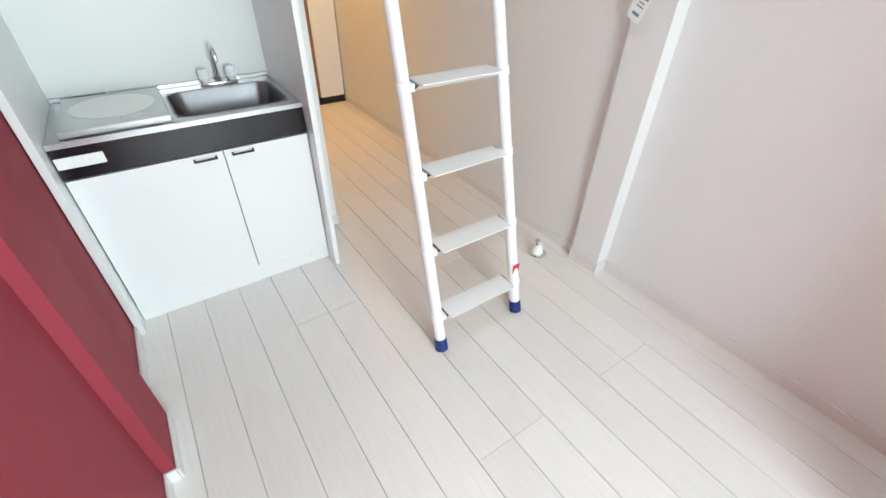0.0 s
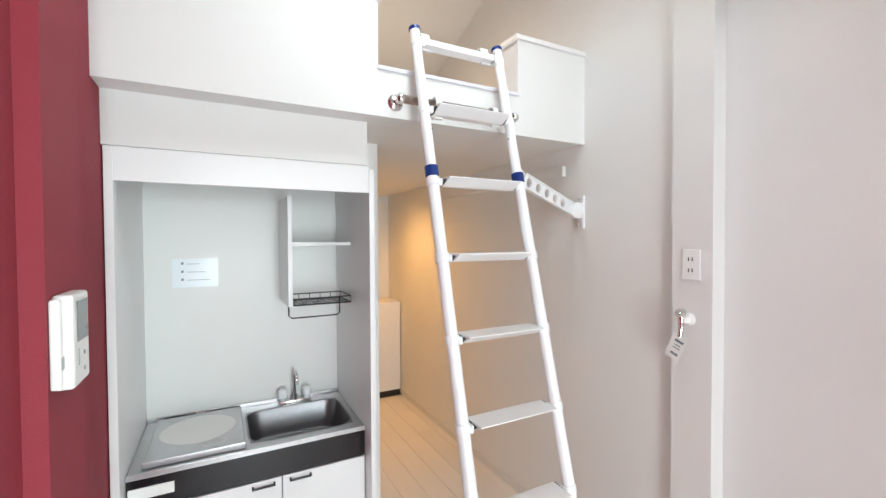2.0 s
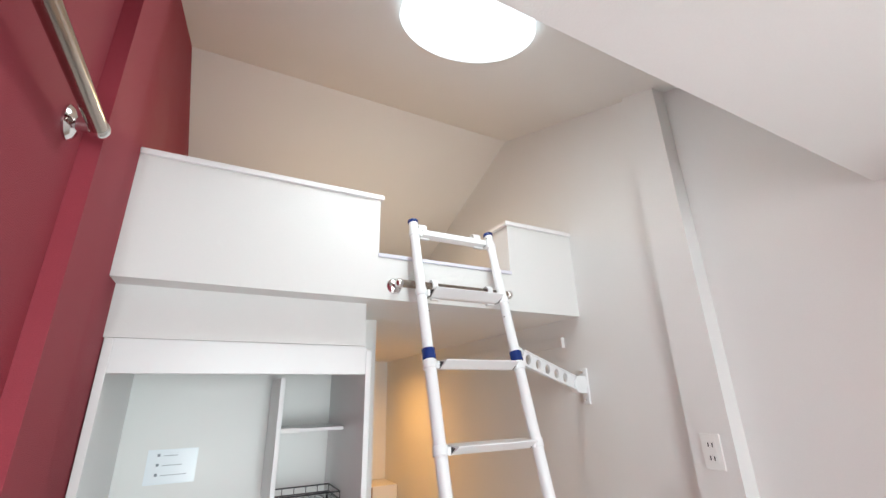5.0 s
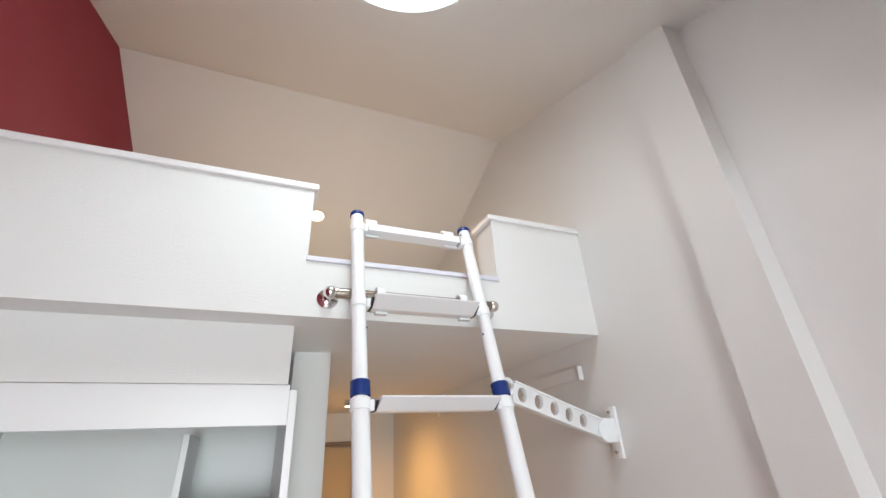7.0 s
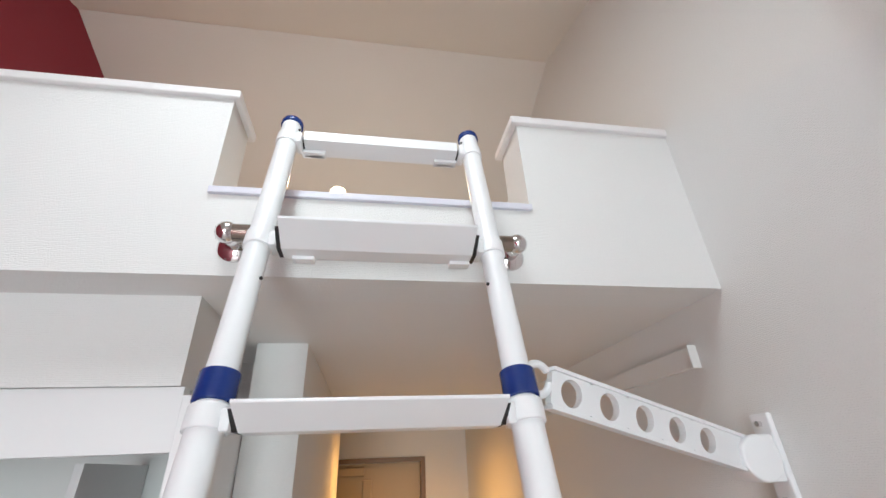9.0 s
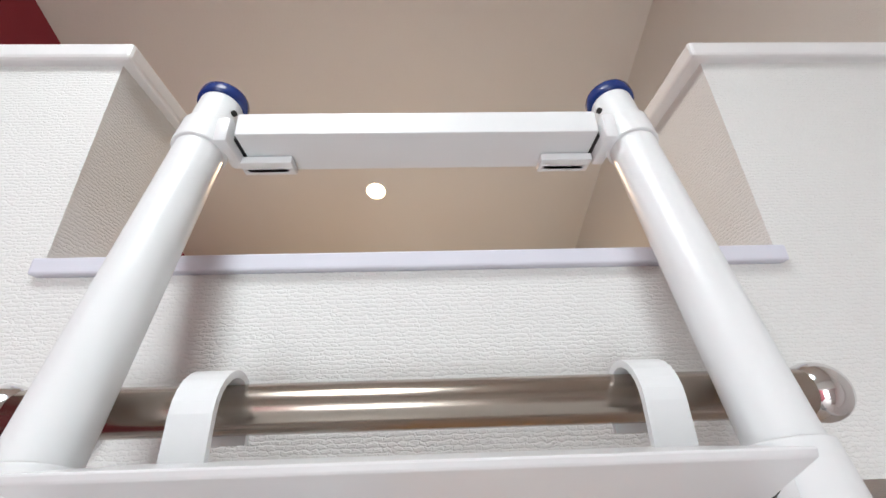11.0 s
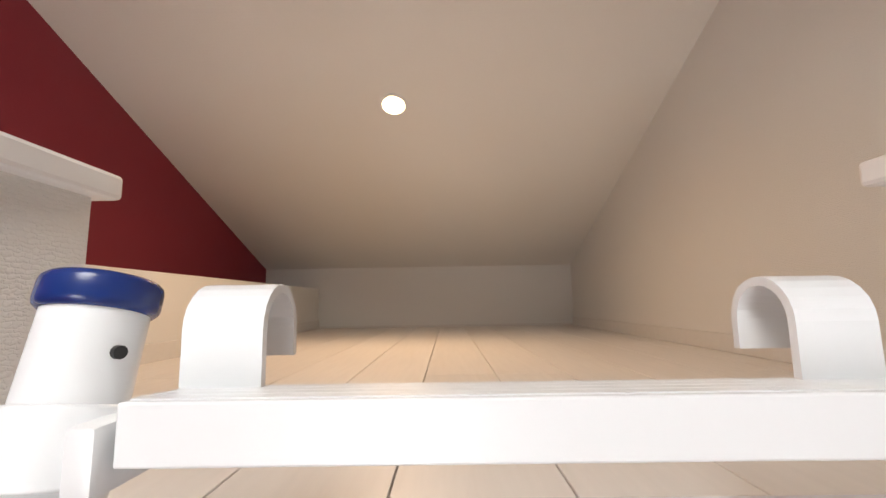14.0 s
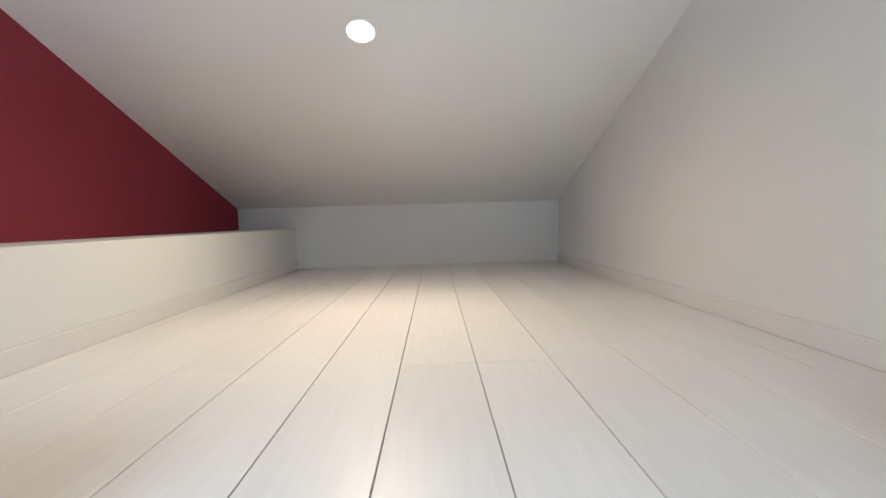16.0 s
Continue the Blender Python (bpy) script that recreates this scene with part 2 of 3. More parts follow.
# walls
structure("wall_west", B(XL - 0.15, YF - 0.15, -0.006, XL, YD + 0.15, TOP), M_RED, "crimson textured wallpaper wall", "wall")
structure("wall_west_near", B(XL + 0.001, YF, -0.006, XW, 2.409, TOP), M_RED, "crimson textured wallpaper wall", "wall")
structure("column_west", B(XL + 0.001, 2.41, 0.0, 0.040, 2.625, TOP), M_RED, "crimson papered wall column", "column")
structure("wall_east", B(XR, 2.522, -0.006, XR + 0.2, YD + 0.15, TOP), M_WALL, "white textured wallpaper wall", "wall")
structure("wall_east_near", B(XN, YF - 0.15, -0.006, XN + 0.17, 2.362, TOP), M_WALL, "white textured wallpaper wall", "wall")
structure("column_east", B(1.870, 2.362, -0.006, XN + 0.17, 2.5175, TOP), M_WALL, "white papered narrow wall column", "column")
# thin beige strip that draws a line along the column's far edge
structure("trim_column_edge", B(1.8765, 2.5178, 0.06, 1.8985, 2.5218, 2.98), M_EDGE_STRIP, "thin beige strip along far edge of wall column", "trim")
# window wall behind the walk, with its opening
wb = B(XL, YF - 0.15, -0.006, W0, YF, TOP)
B(W1, YF - 0.15, -0.006, XN, YF, TOP, bm=wb)
B(W0, YF - 0.15, -0.006, W1, YF, 0.35, bm=wb)
B(W0, YF - 0.15, 2.05, W1, YF, TOP, bm=wb)
structure("wall_south", wb, M_WALL, "white wall with a window opening", "wall")
# added block out of view: keeps part of the daylight off the east wall
structure("wall_south_east", B(1.42, YF, -0.006, XN, 0.90, LOW_Z), M_WALL, "unseen white block added to shade east wall", "wall")
win = base("window_1", "white framed double window in white wall", "window")
win["kind"] = "structure"
for a, b in ((W0, (W0 + W1) / 2), ((W0 + W1) / 2, W1)):
    f = B(a, YF - 0.11, 0.35, a + 0.04, YF - 0.06, 2.05)
    B(b - 0.04, YF - 0.11, 0.35, b, YF - 0.06, 2.05, bm=f)
    B(a + 0.04, YF - 0.11, 0.35, b - 0.04, YF - 0.06, 0.39, bm=f)
    B(a + 0.04, YF - 0.11, 2.01, b - 0.04, YF - 0.06, 2.05, bm=f)
    part("window_frame", f, M_TRIM, win)
    g = part("pane", B(a + 0.04, YF - 0.088, 0.39, b - 0.04, YF - 0.084, 2.01), M_GLASS, win)
    g.visible_shadow = False
# ceilings
structure("ceiling_low", B(XL, YF, LOW_Z, XN, LOW_Y, LOW_Z + 0.12), M_CEIL, "low flat white ceiling over the window side", "ceiling")
structure("wall_above_low_ceiling", B(XL, LOW_Y - 0.1, LOW_Z + 0.121, XN, LOW_Y - 0.001, 3.2), M_WALL, "white upright face above low ceiling", "wall")
ys = [LOW_Y - 0.05, RIDGE[0]]
structure("ceiling_front", prism([(ys[0], slope_front(ys[0])), (RIDGE[0], RIDGE[1]), (RIDGE[0], RIDGE[1] + 0.12), (ys[0], slope_front(ys[0]) + 0.12)], "x", XL - 0.1, XN + 0.1), M_CEIL, "white papered sloping ceiling with round lamp", "ceiling")
structure("ceiling_loft", prism([(RIDGE[0] + 0.001, RIDGE[1]), (LOFT_END + 0.1, slope_back(LOFT_END + 0.1)), (LOFT_END + 0.1, slope_back(LOFT_END) + 0.15), (RIDGE[0] + 0.001, RIDGE[1] + 0.12)], "x", XL - 0.1, XN + 0.1), M_CEIL, "white papered sloping loft ceiling", "ceiling")
# loft
lf = B(XL, LOFT_Y, LOFT_B, XR, 3.12, LOFT_F - 0.015)
B(XL, LOFT_Y, LOFT_F - 0.015, GAP0, 3.12, PAR_T - 0.022, bm=lf)
B(GAP1, LOFT_Y, LOFT_F - 0.015, XR, 3.12, PAR_T - 0.022, bm=lf)
structure("loft_parapet", lf, M_WALL, "white papered loft parapet with ladder opening", "parapet")
structure("loft_slab", B(XL, 3.12, LOFT_B, XR, YD, LOFT_F - 0.006), M_CEIL, "white underside of loft over hallway", "ceiling")
structure("wall_loft_end", B(XL, LOFT_END, LOFT_F - 0.006, XR, LOFT_END + 0.1, 2.75), M_WALL, "low white end wall of loft", "wall")
structure("loft_ledge_box", B(XL, 3.125, LOFT_F - 0.006, 0.32, LOFT_END, 2.46, 0.004), M_WALL, "low white boxed ledge along crimson wall", "ledge")
caps = B(XL, LOFT_Y - 0.012, PAR_T - 0.022, GAP0 + 0.014, 3.136, PAR_T, 0.004)
structure("trim_parapet_cap_west", caps, M_TRIM, "white cap board on loft parapet", "trim")
structure("trim_parapet_cap_east", B(GAP1 - 0.016, LOFT_Y - 0.012, PAR_T - 0.022, XR, 3.136, PAR_T, 0.004), M_TRIM, "white cap board on loft parapet", "trim")
structure("trim_loft_edge", B(GAP0 - 0.004, LOFT_Y - 0.008, LOFT_F - 0.0145, GAP1 + 0.004, 3.125, LOFT_F + 0.001, 0.002), M_LEDGE, "pale lavender edge trim of loft floor", "trim")
# kitchen recess walls and hallway
structure("wall_over_kitchen", B(XL, 3.1035, 1.8565, 0.822, 3.20, LOFT_B), M_WALL, "white papered wall over kitchenette", "wall")
structure("wall_kitchen_side", B(0.80, 3.201, 1.857, 0.822, HALL_Y, LOFT_B), M_WALL, "white papered wall over kitchenette side", "wall")
structure("wall_hall_return", B(XL, HALL_Y + 0.23, -0.006, HALL_X, HALL_Y + 0.30, LOFT_B), M_WALL, "white wall behind kitchenette", "wall")
structure("wall_hall_post", B(0.852, HALL_Y, -0.006, HALL_X, HALL_Y + 0.229, LOFT_B), M_WALL, "white wall end beside kitchenette", "wall")
structure("wall_hall_west", B(HALL_X - 0.12, HALL_Y + 0.30, -0.006, HALL_X, ENTRY_Y, LOFT_B), M_WALL, "white hallway wall", "wall")
structure("wall_entry_south", B(0.4, ENTRY_Y - 0.1, -0.006, HALL_X - 0.12, ENTRY_Y, LOFT_B), M_WALL, "white wall of entrance", "wall")
structure("wall_entry_west", B(0.4, ENTRY_Y, -0.006, 0.5, YD, LOFT_B), M_WALL, "white wall of entrance", "wall")
DX0, DX1, DZ = 0.755, 1.582, 1.80
wd = B(0.5, YD, -0.006, DX0, YD + 0.12, LOFT_B)
B(DX1, YD, -0.006, XR, YD + 0.12, LOFT_B, bm=wd)
B(DX0, YD, DZ, DX1, YD + 0.12, LOFT_B, bm=wd)
structure("wall_north", wd, M_WALL, "white entrance wall around door", "wall")
door = base("door_1", "closed beige steel entrance door with closer", "door")
door["kind"] = "structure"
part("door_leaf", B(DX0 + 0.035, YD + 0.03, 0.01, DX1 - 0.035, YD + 0.07, DZ - 0.035, 0.003), M_DOOR, door)
fr = B(DX0, YD - 0.012, 0, DX0 + 0.034, YD + 0.06, DZ - 0.002)
B(DX1 - 0.034, YD - 0.012, 0, DX1, YD + 0.06, DZ - 0.002, bm=fr)
B(DX0 + 0.034, YD - 0.012, DZ - 0.034, DX1 - 0.034, YD + 0.06, DZ - 0.002, bm=fr)
part("door_frame", fr, M_DFRAME, door, "dark brown door frame")
cl = B(DX0 + 0.10, YD - 0.03, DZ - 0.115, DX0 + 0.385, YD + 0.028, DZ - 0.06, 0.006)
B(DX0 + 0.14, YD - 0.02, DZ - 0.05, DX0 + 0.52, YD - 0.005, DZ - 0.04, bm=cl)
part("door_closer", cl, M_DOOR, door, "beige door closer with arm")
part("door_guard", B(DX0 + 0.375, YD + 0.005, DZ - 0.275, DX0 + 0.44, YD + 0.029, DZ - 0.14, 0.006), M_DOOR, door, "beige plastic door sensor")
hd = rod((DX1 - 0.12, YD - 0.04, 0.9), (DX1 - 0.12, YD - 0.04, 1.05), 0.01, 12)
rod((DX1 - 0.12, YD + 0.03, 0.92), (DX1 - 0.12, YD - 0.04, 0.92), 0.008, 12, hd)
rod((DX1 - 0.12, YD + 0.03, 1.03), (DX1 - 0.12, YD - 0.04, 1.03), 0.008, 12, hd)
part("door_handle", hd, M_CHROME, door, smooth=True)
structure("entrance_floor", B(0.5, 5.40, -0.005, XR, YD, 0.003), M_ENTRY, "dark tiled entrance floor", "floor")

# ---- baseboards ----


def baseboard(x0, y0, x1, y1, z, h=0.055):
    structure("baseboard", B(x0, y0, z, x1, y1, z + h, 0.002), M_SKIRT, "white baseboard along wall", "baseboard")


baseboard(XW + 0.001, YF + 0.01, XW + 0.009, 2.40, 0)
baseboard(XW + 0.001, 2.401, 0.040, 2.409, 0)
baseboard(0.041, 2.401, 0.049, 2.625, 0)
baseboard(XL + 0.001, 2.627, XL + 0.012, KY0 - 0.002, 0)
baseboard(XN - 0.009, 0.91, XN - 0.001, 2.352, 0)
baseboard(1.861, 2.353, XN - 0.01, 2.361, 0)
baseboard(1.861, 2.362, 1.869, 2.522, 0)
baseboard(XR - 0.009, 2.523, XR - 0.001, 5.39, 0)
baseboard(HALL_X + 0.001, HALL_Y - 0.008, HALL_X + 0.009, ENTRY_Y, 0)
baseboard(0.85, HALL_Y - 0.009, HALL_X, HALL_Y - 0.001, 0)
baseboard(XR - 0.009, 3.135, XR - 0.001, LOFT_END - 0.01, LOFT_F, 0.05)
baseboard(0.321, LOFT_END - 0.009, XR - 0.009, LOFT_END - 0.001, LOFT_F, 0.012)
baseboard(0.321, 3.135, 0.329, LOFT_END - 0.01, LOFT_F, 0.05)

# ---- things: ladder ----
FOOT_Y, TOP_Y, TOP_Z = 2.383, 2.975, 2.380
LX = (0.972, 1.355)
SPLAY = (0.002, 0.012)                  # the rails stand a little wider at the foot


def rail_x(side, z):
    return LX[side] + SPLAY[side] * (1 - z / TOP_Z)


def rail_y(z):
    return FOOT_Y + (TOP_Y - FOOT_Y) * z / TOP_Z


def build_ladder():
    lad = base("loft_ladder", "white telescopic aluminium ladder with blue collars leaning on loft", "ladder")
    steps = [0.151 + 0.2695 * k for k in range(7)] + [2.042, 2.312]
    for sx in (0, 1):
        def p(z):
            return Vector((rail_x(sx, z), rail_y(z), z))
        r = rod(p(0.05), p(1.78), 0.0215, 28)
        part("rail", r, M_LADDER, lad, smooth=True)
        r2 = rod(p(1.78), p(TOP_Z - 0.019), 0.0195, 28)
        up = part("upper_rail", r2, M_LADDER, lad, smooth=True)
        part("collar", rod(p(1.784), p(1.822), 0.0245, 28, bev=0.002), M_BLUE, lad, "navy blue plastic locking collar", True)
        part("cap", rod(p(TOP_Z - 0.020), p(TOP_Z - 0.005), 0.0228, 28, bev=0.004), M_BLUE, lad, "navy blue plastic end cap", True)
        shoe = rod(p(0.0), p(0.052), 0.0265, 24, r2=0.024, bev=0.002)
        part("foot", shoe, M_BLUE, lad, "navy blue rubber foot", True)
        for z in steps:
            x = rail_x(sx, z)
            ring = rod(p(z - 0.016), p(z + 0.012), 0.0225 if z > 1.8 else 0.0252, 28, bev=0.0015)
            s = 1 if sx == 0 else -1
            B(x + s * 0.018, rail_y(z) - 0.021, z - 0.016, x + s * 0.030, rail_y(z) + 0.021, z + 0.010, 0.003, bm=ring)
            part("bracket", ring, M_LADDER, lad, smooth=True)
            yc = rail_y(z) - 0.015 * z / 2.3
            end = prism([(yc - 0.026, z + 0.006), (yc + 0.042, z + 0.011), (yc + 0.038, z - 0.016), (yc + 0.004, z - 0.016)] if z < 2.2 else
                        [(yc + 0.006, z + 0.007), (yc + 0.044, z + 0.007), (yc + 0.044, z - 0.008), (yc + 0.006, z - 0.006)], "x", x + s * 0.0295, x + s * (0.036 if z < 2.2 else 0.0325))
            part("end_cap", end, M_DARK, lad, "black plastic rung end cap")
        for z in (1.966, 2.345):
            q = p(z) + Vector((0.0180 if sx == 0 else -0.0180, -0.0068, 0))
            part("pin_hole", rod(q, q + Vector((0.0025 if sx == 0 else -0.0025, -0.0011, 0)), 0.0028, 12), M_DARK, lad, "dark round pin hole")
    for k, z in enumerate(steps):
        yc = rail_y(z) - 0.015 * z / 2.3
        e = 0.0365 if k < 8 else 0.033
        x0, x1 = rail_x(0, z) + e, rail_x(1, z) - e
        tread = prism([(yc - 0.048, z + 0.013), (yc + 0.046, z + 0.013), (yc + 0.046, z - 0.015), (yc + 0.034, z - 0.018), (yc + 0.004, z - 0.017), (yc - 0.047, z + 0.009)] if k < 8 else
                      [(yc - 0.001, z + 0.017), (yc + 0.048, z + 0.013), (yc + 0.048, z - 0.008), (yc - 0.001, z - 0.006)], "x", x0, x1, bev=0.001)
        rung = part("rung", tread, M_LADDER, lad)
        if k == 8:
            for gi in range(4):
                gy = yc + 0.004 + gi * 0.011
                part("ridge", B(x0 + 0.001, gy, z + 0.0125, x1 - 0.001, gy + 0.006, z + 0.0172 - 0.0009 * gi), M_LADDER, rung)
        if k >= 7:
            for hx in ((1.004, 1.281) if k == 8 else (1.028, 1.290)):
                w = 0.037 if k == 8 else 0.024
                yb = yc + 0.036 if k == 8 else yc + 0.022
                zt, rad = z + (0.040 if k == 8 else 0.037), (0.0215 if k == 8 else 0.0265)
                outer, inner = [], []
                th = 0.0045
                outer.append((yb, z - 0.016)), inner.append((yb + th, z - 0.016))
                for i in range(13):
                    a = math.pi - math.pi * i / 12
                    cy = yb + rad
                    outer.append((cy + rad * math.cos(a), zt + rad * math.sin(a)))
                    inner.append((cy + (rad - th) * math.cos(a), zt + (rad - th) * math.sin(a)))
                outer.append((yb + 2 * rad, zt - 0.016)), inner.append((yb + 2 * rad - th, zt - 0.016))
                hook = part("hook", prism(outer + inner[::-1], "x", hx, hx + w), M_LADDER, rung, "curved white hook on rung")
                part("hook_foot", B(hx - 0.005, yc + 0.026, z - (0.016 if k == 8 else 0.0235), hx + w + 0.006, yc + 0.0455, z - (0.0085 if k == 8 else 0.0155), 0.001), M_LADDER, rung)
    sticker = part("label", B(1.350, rail_y(0.22) - 0.0225, 0.195, 1.382, rail_y(0.22) - 0.018, 0.235), M_RED_LABEL, lad, "small red warning label")
    return lad


build_ladder()

# ---- chrome rail on the loft front ----


def build_ladder_rail():
    t = base("ladder_rail", "polished steel ladder rail on loft parapet", "rail")
    z, y = 2.084, 2.942
    part("bar", rod((0.901, y, z), (1.427, y, z), 0.0155, 28), M_POLE, t, smooth=True)
    for x in (0.901, 1.427):
        part("ball_end", ball((x, y, z), 0.0195), M_CHROME, t, smooth=True)
        part("flange", lathe([(0.031, 0), (0.031, 0.004), (0.026, 0.009), (0.013, 0.013), (0.0115, 0.058)], Matrix.Translation((x, LOFT_Y - 0.0005, z)) @ pose(0, 0, 0, 90, 0, 0)), M_CHROME, t, smooth=True)
    return t


build_ladder_rail()


def build_hanging_pole():
    t = base("hanging_pole", "satin steel hanging pole on crimson wall", "rail")
    x, z = 0.052, 2.14
    part("bar", rod((x, 0.9, z), (x, 2.325, z), 0.0155, 24), M_POLE, t, smooth=True)
    for y in (2.325, 0.9):
        part("end_ball", ball((x, y, z), 0.018), M_CHROME, t, smooth=True)
        part("flange", lathe([(0.033, 0), (0.033, 0.004), (0.026, 0.010), (0.012, 0.014), (0.011, 0.05)], Matrix.Translation((XW + 0.0005, y, z)) @ pose(0, 0, 0, 0, 90, 0)), M_CHROME, t, smooth=True)
    return t


build_hanging_pole()

# ---- lamps ----
DOME = (0.96, 2.44)


def build_dome_lamp():
    t = base("ceiling_lamp", "round glowing white dome lamp on sloping ceiling", "ceiling light")
    tilt = Matrix.Translation((DOME[0], DOME[1], slope_front(DOME[1]) - 0.001)) @ pose(0, 0, 0, 180 + math.degrees(math.atan(0.359)), 0, 0)
    part("rim", lathe([(0.23, 0), (0.245, 0.006), (0.25, 0.03), (0.235, 0.044), (0.18, 0.047)], tilt, 48), M_LAMPRIM, t, "pale translucent rim", True)
    part("diffuser", lathe([(0.187, 0.040), (0.187, 0.047), (0.176, 0.060), (0.152, 0.076), (0.112, 0.088), (0.055, 0.093), (0.01, 0.094)], tilt, 48), M_LAMP, t, "glowing white diffuser", True)
    return t


build_dome_lamp()


def build_downlight(x, y, z, tilt, label, drop=0.0):
    t = base("downlight", label, "ceiling light", "recessed downlights")
    m = Matrix.Translation((x, y, z - drop)) @ tilt
    if drop:
        part("housing", lathe([(0.044, -drop), (0.046, -0.001)], m, 32), M_GREY, t, "short grey lamp housing", True)
    part("ring", lathe([(0.05, 0.0), (0.05, 0.004), (0.042, 0.005), (0.040, 0.003)], m, 32), M_TRIM, t, smooth=True)
    part("bulb", lathe([(0.039, 0.0035), (0.039, 0.006), (0.01, 0.0075)], m, 32), M_WARM, t, "glowing warm bulb", True)
    return t


LL = (0.945, 4.20)
loft_tilt = pose(0, 0, 0, 180 - math.degrees(math.atan(0.389)), 0, 0)
build_downlight(LL[0], LL[1], slope_back(LL[1]) - 0.0005, loft_tilt, "small round warm downlight in loft ceiling")
spot_lamp("loft_light", (LL[0], LL[1] - 0.01, slope_back(LL[1]) - 0.02), (LL[0], LL[1] - 0.25, 2.2), LOFT_W, (1.0, 0.67, 0.40), 166, 1.0)
build_downlight(1.35, 4.92, LOFT_B - 0.0005, pose(0, 0, 0, 180, 0, 0), "small round warm downlight on hallway ceiling", 0.03)
spot_lamp("hall_light", (1.35, 4.92, LOFT_B - 0.045), (1.35, 4.92, 0), HALL_W, (1.0, 0.46, 0.11), 170, 1.0)

# ---- kitchenette ----


def build_kitchen():
    k = base("kitchenette", "compact white kitchenette with steel top and black fascia", "kitchen unit")
    part("side_panel", B(KX0, KY0, 0, KX0 + 0.024, KY1, 1.855, 0.0015), M_GLOSS, k)
    part("side_panel", B(KX1 - 0.021, KY0, 0, KX1, KY1, 1.84, 0.0015), M_GLOSS, k)
    part("back_panel", B(KX0 + 0.024, KY1 - 0.012, 0.76, KX1 - 0.021, KY1, 1.853), M_INNER, k)
    part("header", B(KX0 + 0.024, KY0 + 0.003, 1.748, KX1 - 0.021, KY0 + 0.03, 1.8555, 0.001), M_GLOSS, k, "white header panel")
    # body coloured grey to stand in for the shade in the door gaps
    part("body", B(KX0 + 0.026, 3.205, 0.0, KX1 - 0.023, KY1 - 0.013, 0.652), M_GREY, k)
    xs = (KX0 + 0.026, 0.498, KX1 - 0.023)
    for i in range(2):
        d = part("door", B(xs[i] + 0.002, 3.187, 0.085, xs[i + 1] - 0.002, 3.204, 0.650, 0.0012), M_GLOSS, k, "white cabinet door")
        hx = 0.432 if i == 0 else 0.566
        h = B(hx - 0.041, 3.172, 0.627, hx + 0.041, 3.178, 0.635, 0.002)
        B(hx - 0.041, 3.176, 0.627, hx - 0.034, 3.1875, 0.638, 0.001, bm=h)
        B(hx + 0.034, 3.176, 0.627, hx + 0.041, 3.1875, 0.638, 0.001, bm=h)
        part("handle", h, M_DARK, d, "black bar handle")
    part("kick_board", B(xs[0], 3.190, 0.0, xs[2], 3.2045, 0.083, 0.001), M_GLOSS, k)
    part("fascia", B(xs[0], 3.186, 0.655, xs[2], 3.2045, 0.760, 0.002), M_BLACK, k, "glossy black fascia strip")
    sw = part("switch_plate", B(0.016, 3.178, 0.695, 0.148, 3.1855, 0.733, 0.003), M_PLASTIC, k, "cream switch plate on fascia")
    for i in range(3):
        part("switch", B(0.024 + i * 0.041, 3.1755, 0.701, 0.058 + i * 0.041, 3.1775, 0.727, 0.001), M_PLASTIC, sw)
    # steel worktop with the basin let into it
    x0, x1, y0, y1, zt = xs[0], xs[2], 3.182, KY1 - 0.013, 0.776
    bx0, bx1, by0, by1 = 0.392, 0.795, 3.245, 3.570
    w = B(x0, y0, 0.762, bx0, y1, zt)
    B(bx1, y0, 0.762, x1, y1, zt, bm=w)
    B(bx0, y0, 0.762, bx1, by0, zt, bm=w)
    B(bx0, by1, 0.762, bx1, y1, zt, bm=w)
    B(x0, y1 - 0.012, zt, x1, y1, zt + 0.018, 0.002, bm=w)
    B(x0, y0, zt, x1, y0 + 0.006, zt + 0.004, 0.001, bm=w)
    part("worktop", w, M_STEEL, k, "brushed steel worktop")
    bowl = bmesh.new()
    rings = []
    for dz, inset, rr in ((0.0015, -0.006, 0.064), (0.0015, 0.0, 0.058), (-0.006, 0.004, 0.055), (-0.12, 0.018, 0.06), (-0.145, 0.045, 0.05), (-0.15, 0.10, 0.03)):
        ring = []
        for cx, cy, a0 in ((bx1 - inset - rr, by1 - inset - rr, 0), (bx0 + inset + rr, by1 - inset - rr, 90), (bx0 + inset + rr, by0 + inset + rr, 180), (bx1 - inset - rr, by0 + inset + rr, 270)):
            for i in range(7):
                a = radians(a0 + 15 * i)
                ring.append(bowl.verts.new((cx + rr * math.cos(a), cy + rr * math.sin(a), zt + dz)))
        rings.append(ring)
    for a, b in zip(rings, rings[1:]):
        for i in range(len(a)):
            j = (i + 1) % len(a)
            bowl.faces.new((a[i], a[j], b[j], b[i]))
    bowl.faces.new(rings[-1])
    # plates that carry the corners of the rounded basin
    for sx, sy in ((bx0, by0), (bx1, by0), (bx0, by1), (bx1, by1)):
        cx = sx + (0.056 if sx == bx0 else -0.056)
        cy = sy + (0.056 if sy == by0 else -0.056)
        pts = [(sx, sy)]
        a0 = {(bx0, by0): 180, (bx1, by0): 270, (bx0, by1): 90, (bx1, by1): 0}[(sx, sy)]
        arc = [(cx + 0.056 * math.cos(radians(a0 + 15 * i)), cy + 0.056 * math.sin(radians(a0 + 15 * i))) for i in range(7)]
        prism(pts + arc, "z", zt - 0.006, zt + 0.0005, bm=bowl)
    b = part("basin", bowl, M_BASIN, k, "steel sink basin with rounded corners", True)
